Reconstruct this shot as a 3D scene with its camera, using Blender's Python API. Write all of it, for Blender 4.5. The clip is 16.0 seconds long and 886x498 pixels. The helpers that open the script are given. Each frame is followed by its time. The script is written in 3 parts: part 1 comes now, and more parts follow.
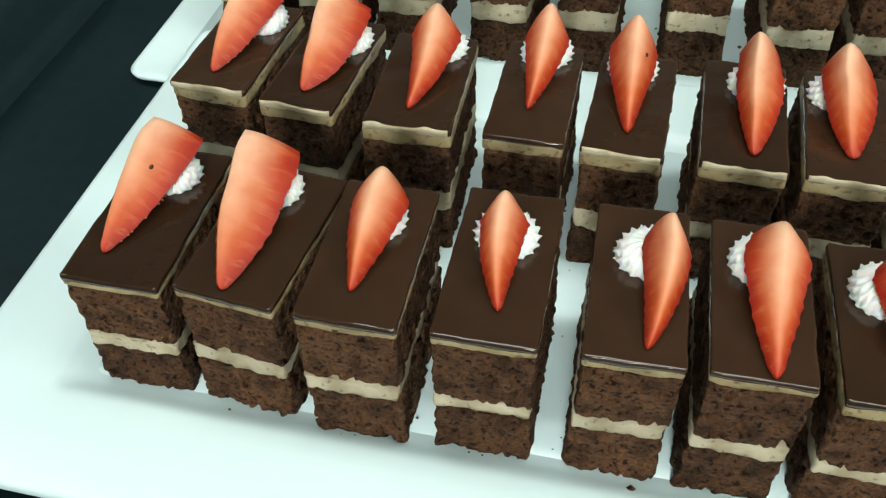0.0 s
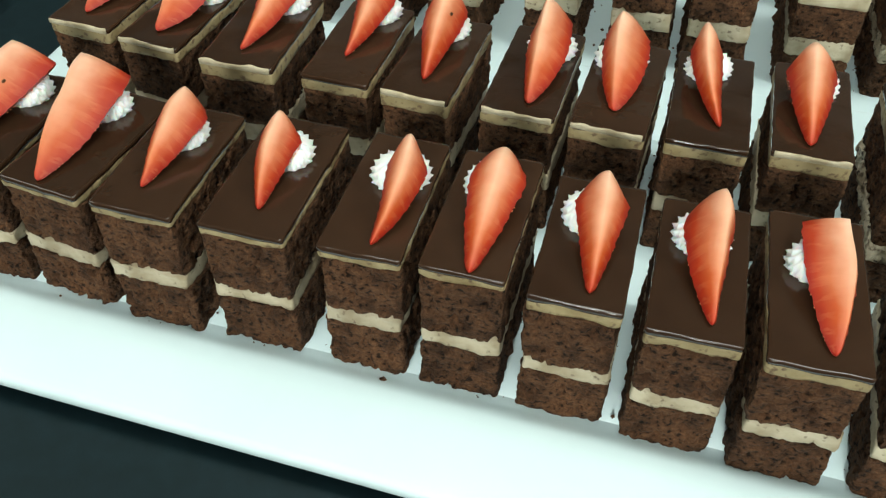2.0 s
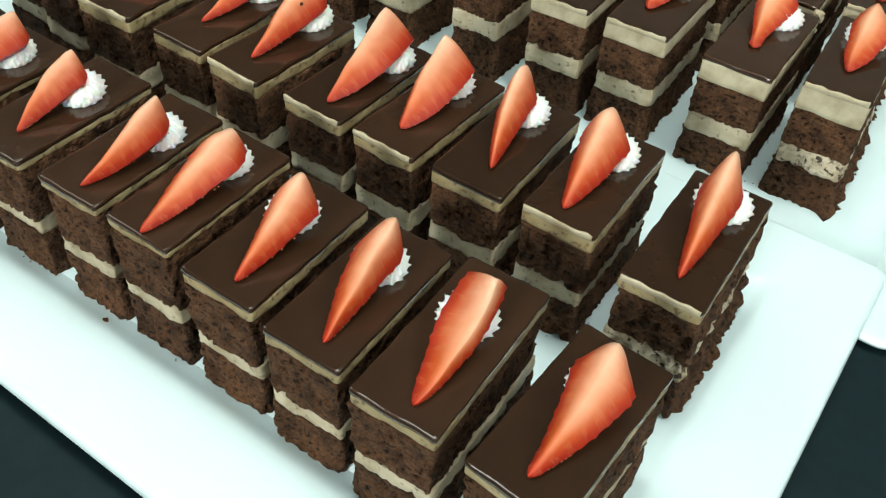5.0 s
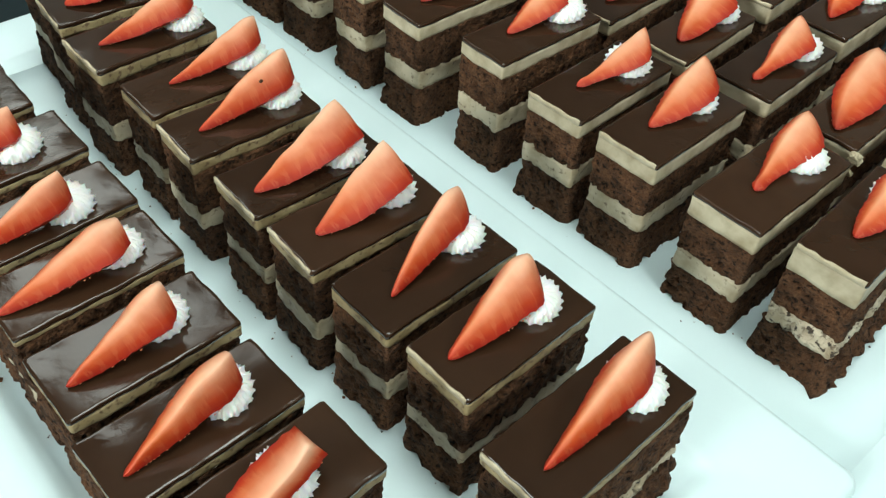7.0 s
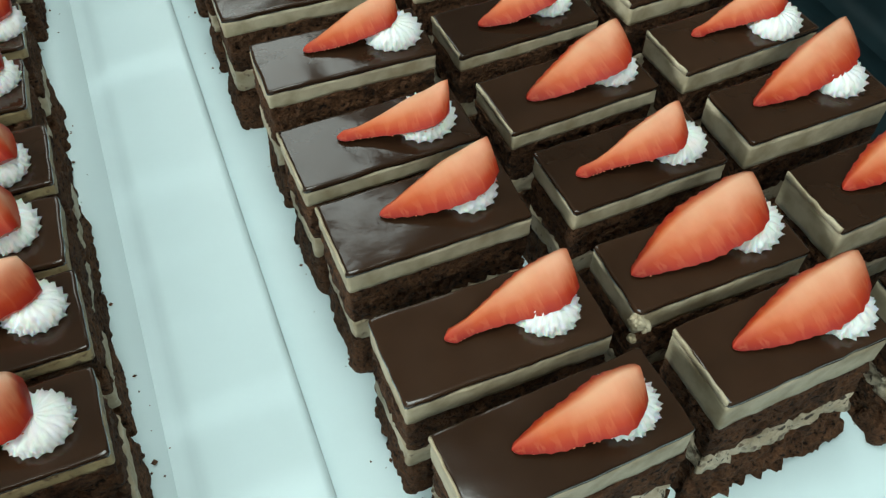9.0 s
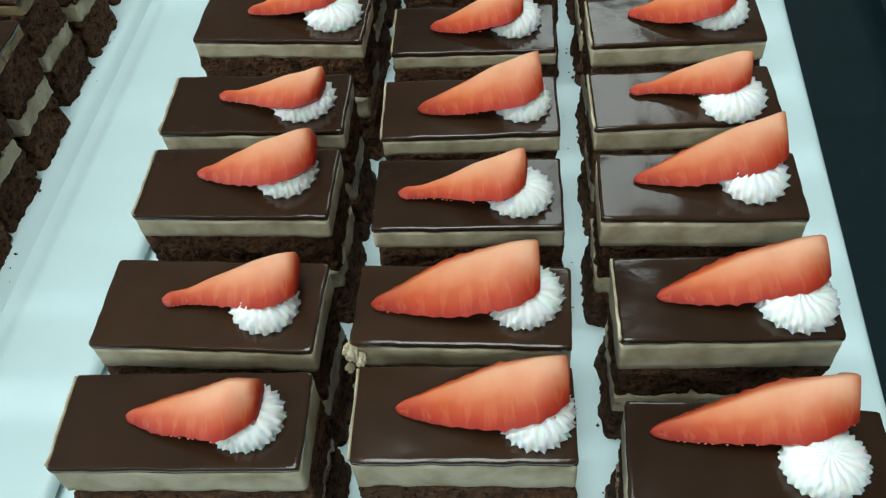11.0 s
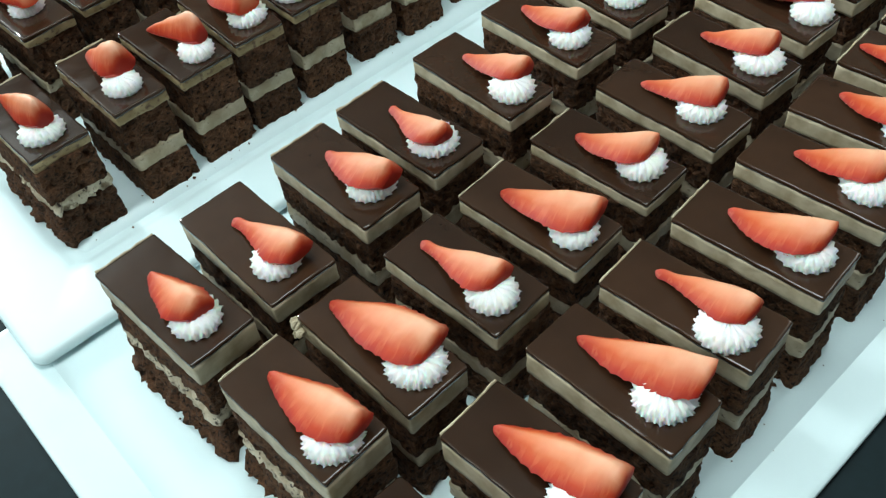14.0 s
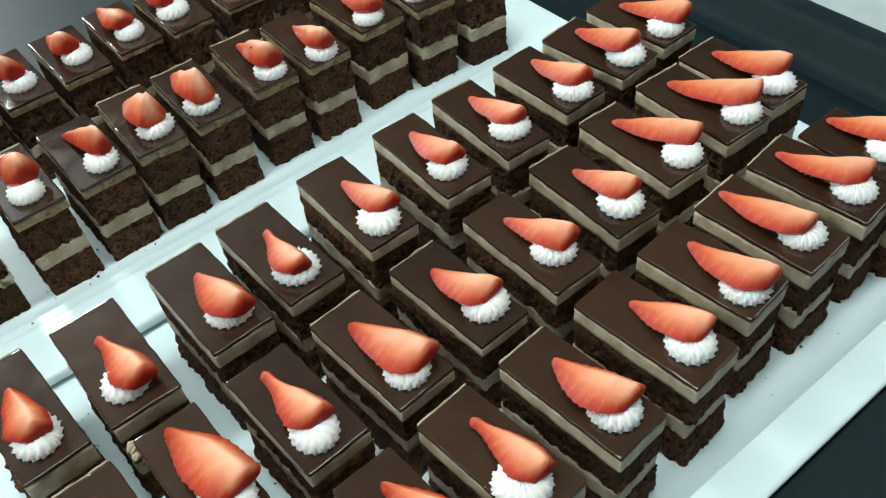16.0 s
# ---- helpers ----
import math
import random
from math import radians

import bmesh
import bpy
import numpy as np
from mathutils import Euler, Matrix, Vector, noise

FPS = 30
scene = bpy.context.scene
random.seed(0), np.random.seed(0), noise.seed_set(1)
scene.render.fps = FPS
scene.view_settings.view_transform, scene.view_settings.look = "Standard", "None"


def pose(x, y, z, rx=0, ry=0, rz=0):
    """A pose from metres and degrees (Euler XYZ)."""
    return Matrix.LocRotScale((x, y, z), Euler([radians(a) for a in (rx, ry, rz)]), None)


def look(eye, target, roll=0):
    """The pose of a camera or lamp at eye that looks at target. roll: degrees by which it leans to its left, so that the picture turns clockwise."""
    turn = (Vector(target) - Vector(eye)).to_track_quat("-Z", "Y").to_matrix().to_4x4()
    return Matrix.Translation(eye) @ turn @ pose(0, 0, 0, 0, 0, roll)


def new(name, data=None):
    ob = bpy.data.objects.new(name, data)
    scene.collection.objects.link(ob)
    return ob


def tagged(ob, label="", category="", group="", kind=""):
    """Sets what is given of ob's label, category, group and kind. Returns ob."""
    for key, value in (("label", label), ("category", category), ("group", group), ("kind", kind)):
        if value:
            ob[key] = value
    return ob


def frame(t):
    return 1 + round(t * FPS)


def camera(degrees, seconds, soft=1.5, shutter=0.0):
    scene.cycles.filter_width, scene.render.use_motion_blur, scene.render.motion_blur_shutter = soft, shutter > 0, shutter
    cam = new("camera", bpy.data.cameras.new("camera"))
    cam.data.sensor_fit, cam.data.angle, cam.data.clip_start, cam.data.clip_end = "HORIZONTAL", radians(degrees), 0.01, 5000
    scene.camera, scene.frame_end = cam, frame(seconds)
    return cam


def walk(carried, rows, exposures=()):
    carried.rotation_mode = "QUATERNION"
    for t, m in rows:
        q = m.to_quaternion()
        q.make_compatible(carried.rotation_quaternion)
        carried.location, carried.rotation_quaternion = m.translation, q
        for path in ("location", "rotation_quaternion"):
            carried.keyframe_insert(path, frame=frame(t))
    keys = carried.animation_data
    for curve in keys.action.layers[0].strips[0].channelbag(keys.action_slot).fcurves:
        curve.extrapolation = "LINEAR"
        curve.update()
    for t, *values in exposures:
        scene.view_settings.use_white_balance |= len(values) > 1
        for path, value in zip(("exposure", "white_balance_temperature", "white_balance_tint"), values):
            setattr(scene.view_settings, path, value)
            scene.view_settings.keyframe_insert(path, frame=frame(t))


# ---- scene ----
cam = camera(52.74, 16.0, soft=1.3)
PATH = [
    (0, (-0.0391, -0.1290, 0.2291), (-0.0879, 0.0717, 0.0115), -1.40),
    (0.5, (-0.0151, -0.1351, 0.2343), (-0.0632, 0.0653, 0.0163), -1.31),
    (1, (0.0026, -0.1445, 0.2383), (-0.0458, 0.0567, 0.0212), -0.80),
    (1.5, (0.0217, -0.1513, 0.2371), (-0.0318, 0.0513, 0.0224), -0.64),
    (2, (0.0471, -0.1551, 0.2352), (-0.0146, 0.0457, 0.0211), -0.16),
    (2.5, (0.0698, -0.1519, 0.2286), (-0.0016, 0.0504, 0.0189), 1.30),
    (3, (0.0933, -0.1363, 0.2300), (0.0112, 0.0621, 0.0204), 1.10),
    (3.5, (0.1209, -0.1228, 0.2293), (0.0287, 0.0711, 0.0198), 1.62),
    (4, (0.1385, -0.1159, 0.2331), (0.0424, 0.0733, 0.0210), 2.75),
    (6.5, (0.1981, -0.0479, 0.2456), (0.0521, 0.1079, 0.0348), 3.90),
    (7, (0.1975, -0.0180, 0.2504), (0.0459, 0.1289, 0.0372), 3.76),
    (7.5, (0.2050, 0.0273, 0.2457), (0.0460, 0.1595, 0.0284), 5.43),
    (8, (0.2038, 0.0910, 0.2471), (0.0318, 0.1946, 0.0242), 4.75),
    (8.2, (0.2067, 0.1131, 0.2442), (0.0292, 0.2074, 0.0215), 3.50),
    (8.5, (0.2139, 0.1354, 0.2437), (0.0382, 0.2200, 0.0157), 2.65),
    (9, (0.2168, 0.1714, 0.2453), (0.0436, 0.2409, 0.0105), 0.50),
    (9.5, (0.2232, 0.2082, 0.2471), (0.0451, 0.2613, 0.0116), -1.98),
    (10, (0.2317, 0.2458, 0.2368), (0.0454, 0.2777, 0.0038), -3.02),
    (12.5, (0.2243, 0.3843, 0.2391), (0.0675, 0.2710, 0.0097), -4.27),
    (12.6, (0.2227, 0.3878, 0.2428), (0.0672, 0.2716, 0.0141), -3.50),
    (13, (0.2141, 0.4129, 0.2434), (0.0668, 0.2798, 0.0185), -5.63),
    (13.5, (0.2003, 0.4309, 0.2625), (0.0698, 0.2836, 0.0361), -6.51),
    (14, (0.1837, 0.4416, 0.2806), (0.0623, 0.2838, 0.0561), -7.02),
    (14.5, (0.1671, 0.4492, 0.2920), (0.0459, 0.2851, 0.0720), -7.02),
    (15, (0.1459, 0.4572, 0.2979), (0.0322, 0.2869, 0.0787), -7.52),
    (15.2, (0.1366, 0.4675, 0.2986), (0.0236, 0.2934, 0.0820), -7.59),
    (15.5, (0.1282, 0.4688, 0.3048), (0.0142, 0.2961, 0.0877), -7.44),
    (16, (0.1176, 0.4763, 0.3137), (0.0004, 0.3054, 0.0968), -6.38),
]
walk(cam, [(t, look(eye, target, roll)) for t, eye, target, roll in PATH],
     exposures=[(0.0, -0.42, 6880, 9), (4.0, -0.35, 6850, 9), (6.5, -0.30, 6740, 9), (8.0, -0.64, 6520, 6), (9.5, -0.68, 6420, 6), (12.5, -0.46, 6150, 6), (13.2, -0.40, 6220, 7), (14.0, -0.30, 6300, 9), (16.0, -0.26, 6500, 12)])

# ---- light ----
world = bpy.data.worlds.new("world")
scene.world = world
world.use_nodes = True
world.node_tree.nodes["Background"].inputs[0].default_value = (0.8, 0.95, 1.0, 1)
world.node_tree.nodes["Background"].inputs[1].default_value = 0.1


def area_lamp(name, eye, turn, sx, sy, watts, colour):
    data = bpy.data.lights.new(name, "AREA")
    data.shape, data.size, data.size_y, data.energy, data.color = "RECTANGLE", sx, sy, watts, colour
    ob = new(name, data)
    ob.matrix_world = pose(*eye, *turn)
    return ob


CEILING = 1.75
LAMPLIGHT = (0.87, 1.0, 0.96)
LAMPS = [("far_lamp", -1.9, 0.45, 1.2, 0.45, 4), ("middle_lamp", 0.12, 0.22, 1.2, 0.45, 18), ("side_lamp", 1.9, -0.1, 0.45, 1.2, 35)]
for lamp_name, lx, ly, sx, sy, watts in LAMPS:
    area_lamp(lamp_name, (lx, ly, CEILING - 0.02), (0, 0, 0), sx, sy, watts, LAMPLIGHT)
# daylight through the window
WX0, WX1, WZ0, WZ1 = -0.08, 0.40, 0.80, 1.45
area_lamp("window_light", ((WX0 + WX1) / 2, -2.49, (WZ0 + WZ1) / 2), (90, 0, 0), WX1 - WX0, WZ1 - WZ0, 76, (0.89, 1.0, 0.98))


# ---- materials ----
def material(name, rough=0.5, metal=0.0):
    m = bpy.data.materials.new(name)
    m.use_nodes = True
    nodes, links = m.node_tree.nodes, m.node_tree.links
    b = nodes["Principled BSDF"]
    b.inputs["Roughness"].default_value = rough
    b.inputs["Metallic"].default_value = metal
    return m, nodes, links, b


def noise_node(nodes, links, scale, detail=4.0, source="Object", stretch=None):
    coord = nodes.new("ShaderNodeTexCoord")
    n = nodes.new("ShaderNodeTexNoise")
    n.inputs["Scale"].default_value, n.inputs["Detail"].default_value = scale, detail
    if stretch:
        mp = nodes.new("ShaderNodeMapping")
        mp.inputs["Scale"].default_value = stretch
        links.new(coord.outputs[source], mp.inputs[0])
        links.new(mp.outputs[0], n.inputs["Vector"])
    else:
        links.new(coord.outputs[source], n.inputs["Vector"])
    return n


def ramp(nodes, links, source, stops):
    r = nodes.new("ShaderNodeValToRGB")
    while len(r.color_ramp.elements) < len(stops):
        r.color_ramp.elements.new(0.5)
    for e, (p, c) in zip(r.color_ramp.elements, stops):
        e.position, e.color = p, (*c, 1)
    links.new(source, r.inputs[0])
    return r


def mix(nodes, links, fac, a, b, mode="MIX"):
    n = nodes.new("ShaderNodeMix")
    n.data_type, n.blend_type = "RGBA", mode
    for value, socket in ((fac, n.inputs[0]), (a, n.inputs[6]), (b, n.inputs[7])):
        if isinstance(value, (int, float)):
            socket.default_value = value
        elif isinstance(value, tuple):
            socket.default_value = (*value, 1)
        else:
            links.new(value, socket)
    return n.outputs[2]


def bump(nodes, links, b, height, strength, distance, after=None):
    n = nodes.new("ShaderNodeBump")
    n.inputs["Strength"].default_value, n.inputs["Distance"].default_value = strength, distance
    links.new(height, n.inputs["Height"])
    if after:
        links.new(after.outputs[0], n.inputs["Normal"])
    links.new(n.outputs[0], b.inputs["Normal"])
    return n


def tinted(nodes, links, colour, spread):
    """The colour, a little lighter or darker from object to object."""
    info = nodes.new("ShaderNodeObjectInfo")
    hi = tuple(min(1, c * (1 + spread)) for c in colour)
    lo = tuple(c * (1 - spread) for c in colour)
    return mix(nodes, links, info.outputs["Random"], lo, hi)


def sponge_material():
    m, nodes, links, b = material("chocolate_sponge", 0.85)
    fine = noise_node(nodes, links, 1500, 4)
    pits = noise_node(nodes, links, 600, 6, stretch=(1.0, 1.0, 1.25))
    coarse = noise_node(nodes, links, 140, 3)
    base = tinted(nodes, links, (0.140, 0.065, 0.033), 0.2)
    c = ramp(nodes, links, fine.outputs[0], [(0.30, (0.62, 0.60, 0.58)), (0.65, (1.0, 1.0, 1.0))])
    # pits much darker: the shade inside the pores is put into the colour
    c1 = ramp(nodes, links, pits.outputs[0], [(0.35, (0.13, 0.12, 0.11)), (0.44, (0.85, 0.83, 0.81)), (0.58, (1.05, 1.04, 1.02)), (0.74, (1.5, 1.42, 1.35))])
    c2 = ramp(nodes, links, coarse.outputs[0], [(0.34, (0.52, 0.50, 0.49)), (0.5, (0.90, 0.89, 0.88)), (0.68, (1.16, 1.12, 1.08))])
    col = mix(nodes, links, 1.0, base, c.outputs[0], "MULTIPLY")
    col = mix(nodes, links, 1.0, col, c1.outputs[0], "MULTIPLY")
    col = mix(nodes, links, 1.0, col, c2.outputs[0], "MULTIPLY")
    links.new(col, b.inputs["Base Color"])
    b.inputs["Specular IOR Level"].default_value = 0.2
    first = bump(nodes, links, b, pits.outputs[0], 1.0, 0.0024)
    bump(nodes, links, b, fine.outputs[0], 0.5, 0.0006, first)
    return m


def cream_material(name, colour, crumbs, torn=False):
    m, nodes, links, b = material(name, 0.55)
    fine = noise_node(nodes, links, 420, 5)
    big = noise_node(nodes, links, 110, 3)
    base = tinted(nodes, links, colour, 0.10)
    smear = ramp(nodes, links, big.outputs[0], [(0.35, (0.66, 0.61, 0.54)), (0.6, (1, 1, 1))])
    col = mix(nodes, links, 1.0, base, smear.outputs[0], "MULTIPLY")
    spots = ramp(nodes, links, fine.outputs[0], [(crumbs, (0, 0, 0)), (crumbs + 0.12, (0.8, 0.8, 0.8))])
    col = mix(nodes, links, spots.outputs[0], col, (0.10, 0.05, 0.03))
    after = None
    if torn:
        # torn cream: cavities of dark crumb, with their shade put into the colour
        holes = noise_node(nodes, links, 320, 4)
        gap = ramp(nodes, links, holes.outputs[0], [(0.37, (0.95, 0.95, 0.95)), (0.41, (0, 0, 0))])
        col = mix(nodes, links, gap.outputs[0], col, (0.035, 0.018, 0.012))
        after = bump(nodes, links, b, holes.outputs[0], 0.8, 0.003)
    links.new(col, b.inputs["Base Color"])
    b.inputs["Specular IOR Level"].default_value = 0.3
    bump(nodes, links, b, fine.outputs[0], 0.35, 0.0005, after)
    return m


def glaze_material():
    m, nodes, links, b = material("chocolate_glaze", 0.2)
    base = tinted(nodes, links, (0.040, 0.0190, 0.0100), 0.2)
    big = noise_node(nodes, links, 60, 2)
    fine = noise_node(nodes, links, 700, 3)
    c = ramp(nodes, links, big.outputs[0], [(0.3, (0.8, 0.78, 0.76)), (0.7, (1, 1, 1))])
    links.new(mix(nodes, links, 1.0, base, c.outputs[0], "MULTIPLY"), b.inputs["Base Color"])
    r = ramp(nodes, links, big.outputs[0], [(0.3, (0.07, 0.07, 0.07)), (0.7, (0.17, 0.17, 0.17))])
    links.new(r.outputs[0], b.inputs["Roughness"])
    b.inputs["Specular IOR Level"].default_value = 0.45
    first = bump(nodes, links, b, big.outputs[0], 0.14, 0.002)
    bump(nodes, links, b, fine.outputs[0], 0.06, 0.0004, first)
    return m


def flesh_material(name, paleness, pale_core, rough):
    """Cut strawberry: u runs from tip to stalk end, v from the core to the skin."""
    m, nodes, links, b = material(name, rough)
    uv = nodes.new("ShaderNodeUVMap")
    uv.uv_map = "grain"
    sep = nodes.new("ShaderNodeSeparateXYZ")
    links.new(uv.outputs[0], sep.inputs[0])
    fibre = noise_node(nodes, links, 1.0, 3, "UV", (20, 1.6, 1))
    cloud = noise_node(nodes, links, 130, 2)

    def maths(kind, a, c, d=None):
        n = nodes.new("ShaderNodeMath")
        n.operation = kind
        for value, socket in zip((a, c, d), n.inputs):
            if isinstance(value, (int, float)):
                socket.default_value = value
            elif value is not None:
                links.new(value, socket)
        return n.outputs[0]

    v = maths("ADD", sep.outputs[1], maths("MULTIPLY_ADD", fibre.outputs[0], 0.10, -0.05))
    v = maths("ADD", v, maths("MULTIPLY_ADD", cloud.outputs[0], 0.36, -0.18))
    across = ramp(nodes, links, v, [(0.0, pale_core), (0.24, tuple(0.5 * a + 0.5 * b for a, b in zip(pale_core, (0.64, 0.130, 0.026)))), (0.48, (0.57, 0.104, 0.018)), (0.76, (0.47, 0.048, 0.009)), (0.98, (0.36, 0.018, 0.008))])
    along = ramp(nodes, links, sep.outputs[0], [(0.0, (0.62, 0.12, 0.10)), (0.25, (0.90, 0.70, 0.64)), (0.6, (1, 1, 1))])
    col = mix(nodes, links, 1.0, across.outputs[0], along.outputs[0], "MULTIPLY")
    far = ramp(nodes, links, sep.outputs[0], [(0.30, (0, 0, 0)), (1.0, (paleness, paleness, paleness))])
    core = ramp(nodes, links, v, [(0.0, (1, 1, 1)), (0.80, (0, 0, 0))])
    col = mix(nodes, links, mix(nodes, links, 1.0, far.outputs[0], core.outputs[0], "MULTIPLY"), col, (0.84, 0.58, 0.43))
    # pale veins that run out to the skin
    wave = maths("SINE", maths("MULTIPLY_ADD", sep.outputs[0], 50.0, maths("MULTIPLY", fibre.outputs[0], 11.0)), 0.0)
    vein = ramp(nodes, links, wave, [(0.3, (0, 0, 0)), (1.0, (0.15, 0.15, 0.15))])
    near = ramp(nodes, links, sep.outputs[1], [(0.35, (0, 0, 0)), (0.72, (1, 1, 1)), (0.97, (0.25, 0.25, 0.25))])
    col = mix(nodes, links, mix(nodes, links, 1.0, vein.outputs[0], near.outputs[0], "MULTIPLY"), col, (0.80, 0.30, 0.13))
    links.new(col, b.inputs["Base Color"])
    b.inputs["Specular IOR Level"].default_value = 0.32
    b.inputs["Subsurface Weight"].default_value = 0.18
    b.inputs["Subsurface Radius"].default_value = (1.0, 0.3, 0.2)
    b.inputs["Subsurface Scale"].default_value = 0.003
    first = bump(nodes, links, b, fibre.outputs[0], 0.08, 0.0006)
    bump(nodes, links, b, cloud.outputs[0], 0.25, 0.0015, first)
    return m


def skin_material():
    m, nodes, links, b = material("strawberry_skin", 0.3)
    n = noise_node(nodes, links, 300, 3)
    c = ramp(nodes, links, n.outputs[0], [(0.3, (0.45, 0.02, 0.012)), (0.7, (0.66, 0.06, 0.02))])
    links.new(c.outputs[0], b.inputs["Base Color"])
    b.inputs["Subsurface Weight"].default_value = 0.15
    b.inputs["Subsurface Scale"].default_value = 0.002
    bump(nodes, links, b, n.outputs[0], 0.3, 0.0008)
    return m


def plain(name, colour, rough, scale=200, depth=0.0003, spread=0.06, strength=0.3, metal=0.0):
    m, nodes, links, b = material(name, rough, metal)
    n = noise_node(nodes, links, scale, 4)
    c = ramp(nodes, links, n.outputs[0], [(0.3, tuple(v * (1 - spread) for v in colour)), (0.7, tuple(min(1, v * (1 + spread)) for v in colour))])
    links.new(c.outputs[0], b.inputs["Base Color"])
    bump(nodes, links, b, n.outputs[0], strength, depth)
    return m


SPONGE = sponge_material()
MOUSSE = cream_material("coffee_mousse", (0.59, 0.50, 0.355), 0.74)
CREAM = cream_material("coffee_cream", (0.58, 0.485, 0.35), 0.60)
CRUMBED = cream_material("crumbed_cream", (0.72, 0.60, 0.45), 0.56, True)
SMEARED = cream_material("smeared_mousse", (0.41, 0.315, 0.17), 0.54)
GLAZE = glaze_material()
FLESH = flesh_material("strawberry_flesh", 0.50, (0.72, 0.29, 0.14), 0.55)
FLESH_CUT = flesh_material("strawberry_flesh_cut_end", 0.60, (0.76, 0.32, 0.17), 0.5)
SKIN = skin_material()
SEED = plain("seed", (0.70, 0.21, 0.09), 0.4)
WHIPPED = plain("whipped_cream", (0.91, 0.90, 0.89), 0.6, 900, 0.0003, 0.02)
WHIPPED.node_tree.nodes["Principled BSDF"].inputs["Subsurface Weight"].default_value = 0.3
WHIPPED.node_tree.nodes["Principled BSDF"].inputs["Subsurface Scale"].default_value = 0.002
PORCELAIN = plain("white_melamine", (0.70, 0.83, 0.855), 0.34, 25, 0.0004, 0.025, 0.08)
BLACK = plain("black_tray_plastic", (0.006, 0.015, 0.018), 0.5, 140, 0.0004, 0.15, 0.1)
BLACK.node_tree.nodes["Principled BSDF"].inputs["Specular IOR Level"].default_value = 0.14
COUNTER = plain("grey_counter", (0.42, 0.48, 0.48), 0.4, 40, 0.0004, 0.08, 0.1)
WALL = plain("painted_wall", (0.34, 0.36, 0.36), 0.8, 8, 0.001, 0.04)
TILE = plain("grey_floor", (0.25, 0.26, 0.26), 0.6, 6, 0.001, 0.12)
PANEL = plain("lamp_frame", (0.8, 0.8, 0.8), 0.5)
GLOW, _n, _l, _b = material("lamp_diffuser", 0.5)
_b.inputs["Emission Color"].default_value = (0.93, 1.0, 0.97, 1)
_b.inputs["Emission Strength"].default_value = 4.0


# ---- mesh helpers ----
def mesh_of(name, verts, faces, mat, smooth=True):
    me = bpy.data.meshes.new(name)
    me.from_pydata([tuple(v) for v in verts], [], faces)
    me.materials.append(mat)
    me.polygons.foreach_set("use_smooth", [smooth] * len(me.polygons))
    me.update()
    return me


def part(name, me, parent, label=""):
    ob = new(name, me)
    ob.parent = parent
    return tagged(ob, label)


def n3(x, y, z, f, seed):
    return noise.noise(Vector((x * f + seed * 7.31, y * f - seed * 3.17, z * f + seed * 1.93)))


def perimeter(w, l, r, step, k=3):
    """Points and outward normals round a rectangle w by l with corners of radius r."""
    pts = []
    hx, hy = w / 2 - r, l / 2 - r
    for cx, cy, a0, length, (dx, dy) in ((hx, -hy, -90, l - 2 * r, (0, 1)), (hx, hy, 0, w - 2 * r, (-1, 0)), (-hx, hy, 90, l - 2 * r, (0, -1)), (-hx, -hy, 180, w - 2 * r, (1, 0))):
        for i in range(k):
            a = radians(a0 + 90 * i / k)
            pts.append((cx + r * math.cos(a), cy + r * math.sin(a), math.cos(a), math.sin(a)))
        a = radians(a0 + 90)
        sx, sy = cx + r * math.cos(a), cy + r * math.sin(a)
        n = max(1, round(length / step))
        for i in range(n):
            pts.append((sx + dx * length * i / n, sy + dy * length * i / n, math.cos(a), math.sin(a)))
    return pts


def loft(rings, close_top=True, close_bottom=True):
    """Verts and faces through rings of equal length."""
    n = len(rings[0])
    verts = [p for ring in rings for p in ring]
    faces = []
    for k in range(len(rings) - 1):
        a, b = k * n, (k + 1) * n
        faces += [(a + i, a + (i + 1) % n, b + (i + 1) % n, b + i) for i in range(n)]
    if close_bottom:
        faces.append(tuple(range(n - 1, -1, -1)))
    if close_top:
        faces.append(tuple(range(len(verts) - n, len(verts))))
    return verts, faces


def slab(name, x0, x1, y0, y1, z0, z1, mat, bevel=0.0):
    bm = bmesh.new()
    bmesh.ops.create_cube(bm, size=1)
    for v in bm.verts:
        v.co = ((x0 + x1) / 2 + v.co.x * (x1 - x0), (y0 + y1) / 2 + v.co.y * (y1 - y0), (z0 + z1) / 2 + v.co.z * (z1 - z0))
    if bevel:
        bmesh.ops.bevel(bm, geom=list(bm.edges), offset=bevel, segments=3, affect="EDGES")
    me = bpy.data.meshes.new(name)
    bm.to_mesh(me)
    bm.free()
    me.materials.append(mat)
    return me


# ---- room ----
def setting(name, me, label):
    return tagged(new(name, me), label, kind="structure")


setting("floor", slab("floor", -2.6, 2.6, -2.6, 2.6, -0.95, -0.9, TILE), "plain grey floor of the kitchen")
setting("ceiling", slab("ceiling", -2.6, 2.6, -2.6, 2.6, CEILING + 0.03, CEILING + 0.1, WALL), "plain white painted ceiling")
setting("wall_north", slab("wall_north", -2.6, 2.6, 2.5, 2.6, -0.9, CEILING + 0.03, WALL), "plain pale painted wall")
bm = bmesh.new()
for x0, x1, z0, z1 in ((-2.6, WX0, -0.9, CEILING + 0.03), (WX1, 2.6, -0.9, CEILING + 0.03), (WX0, WX1, -0.9, WZ0), (WX0, WX1, WZ1, CEILING + 0.03)):
    for v in bmesh.ops.create_cube(bm, size=1)["verts"]:
        v.co = ((x0 + x1) / 2 + v.co.x * (x1 - x0), -2.55 + v.co.y * 0.1, (z0 + z1) / 2 + v.co.z * (z1 - z0))
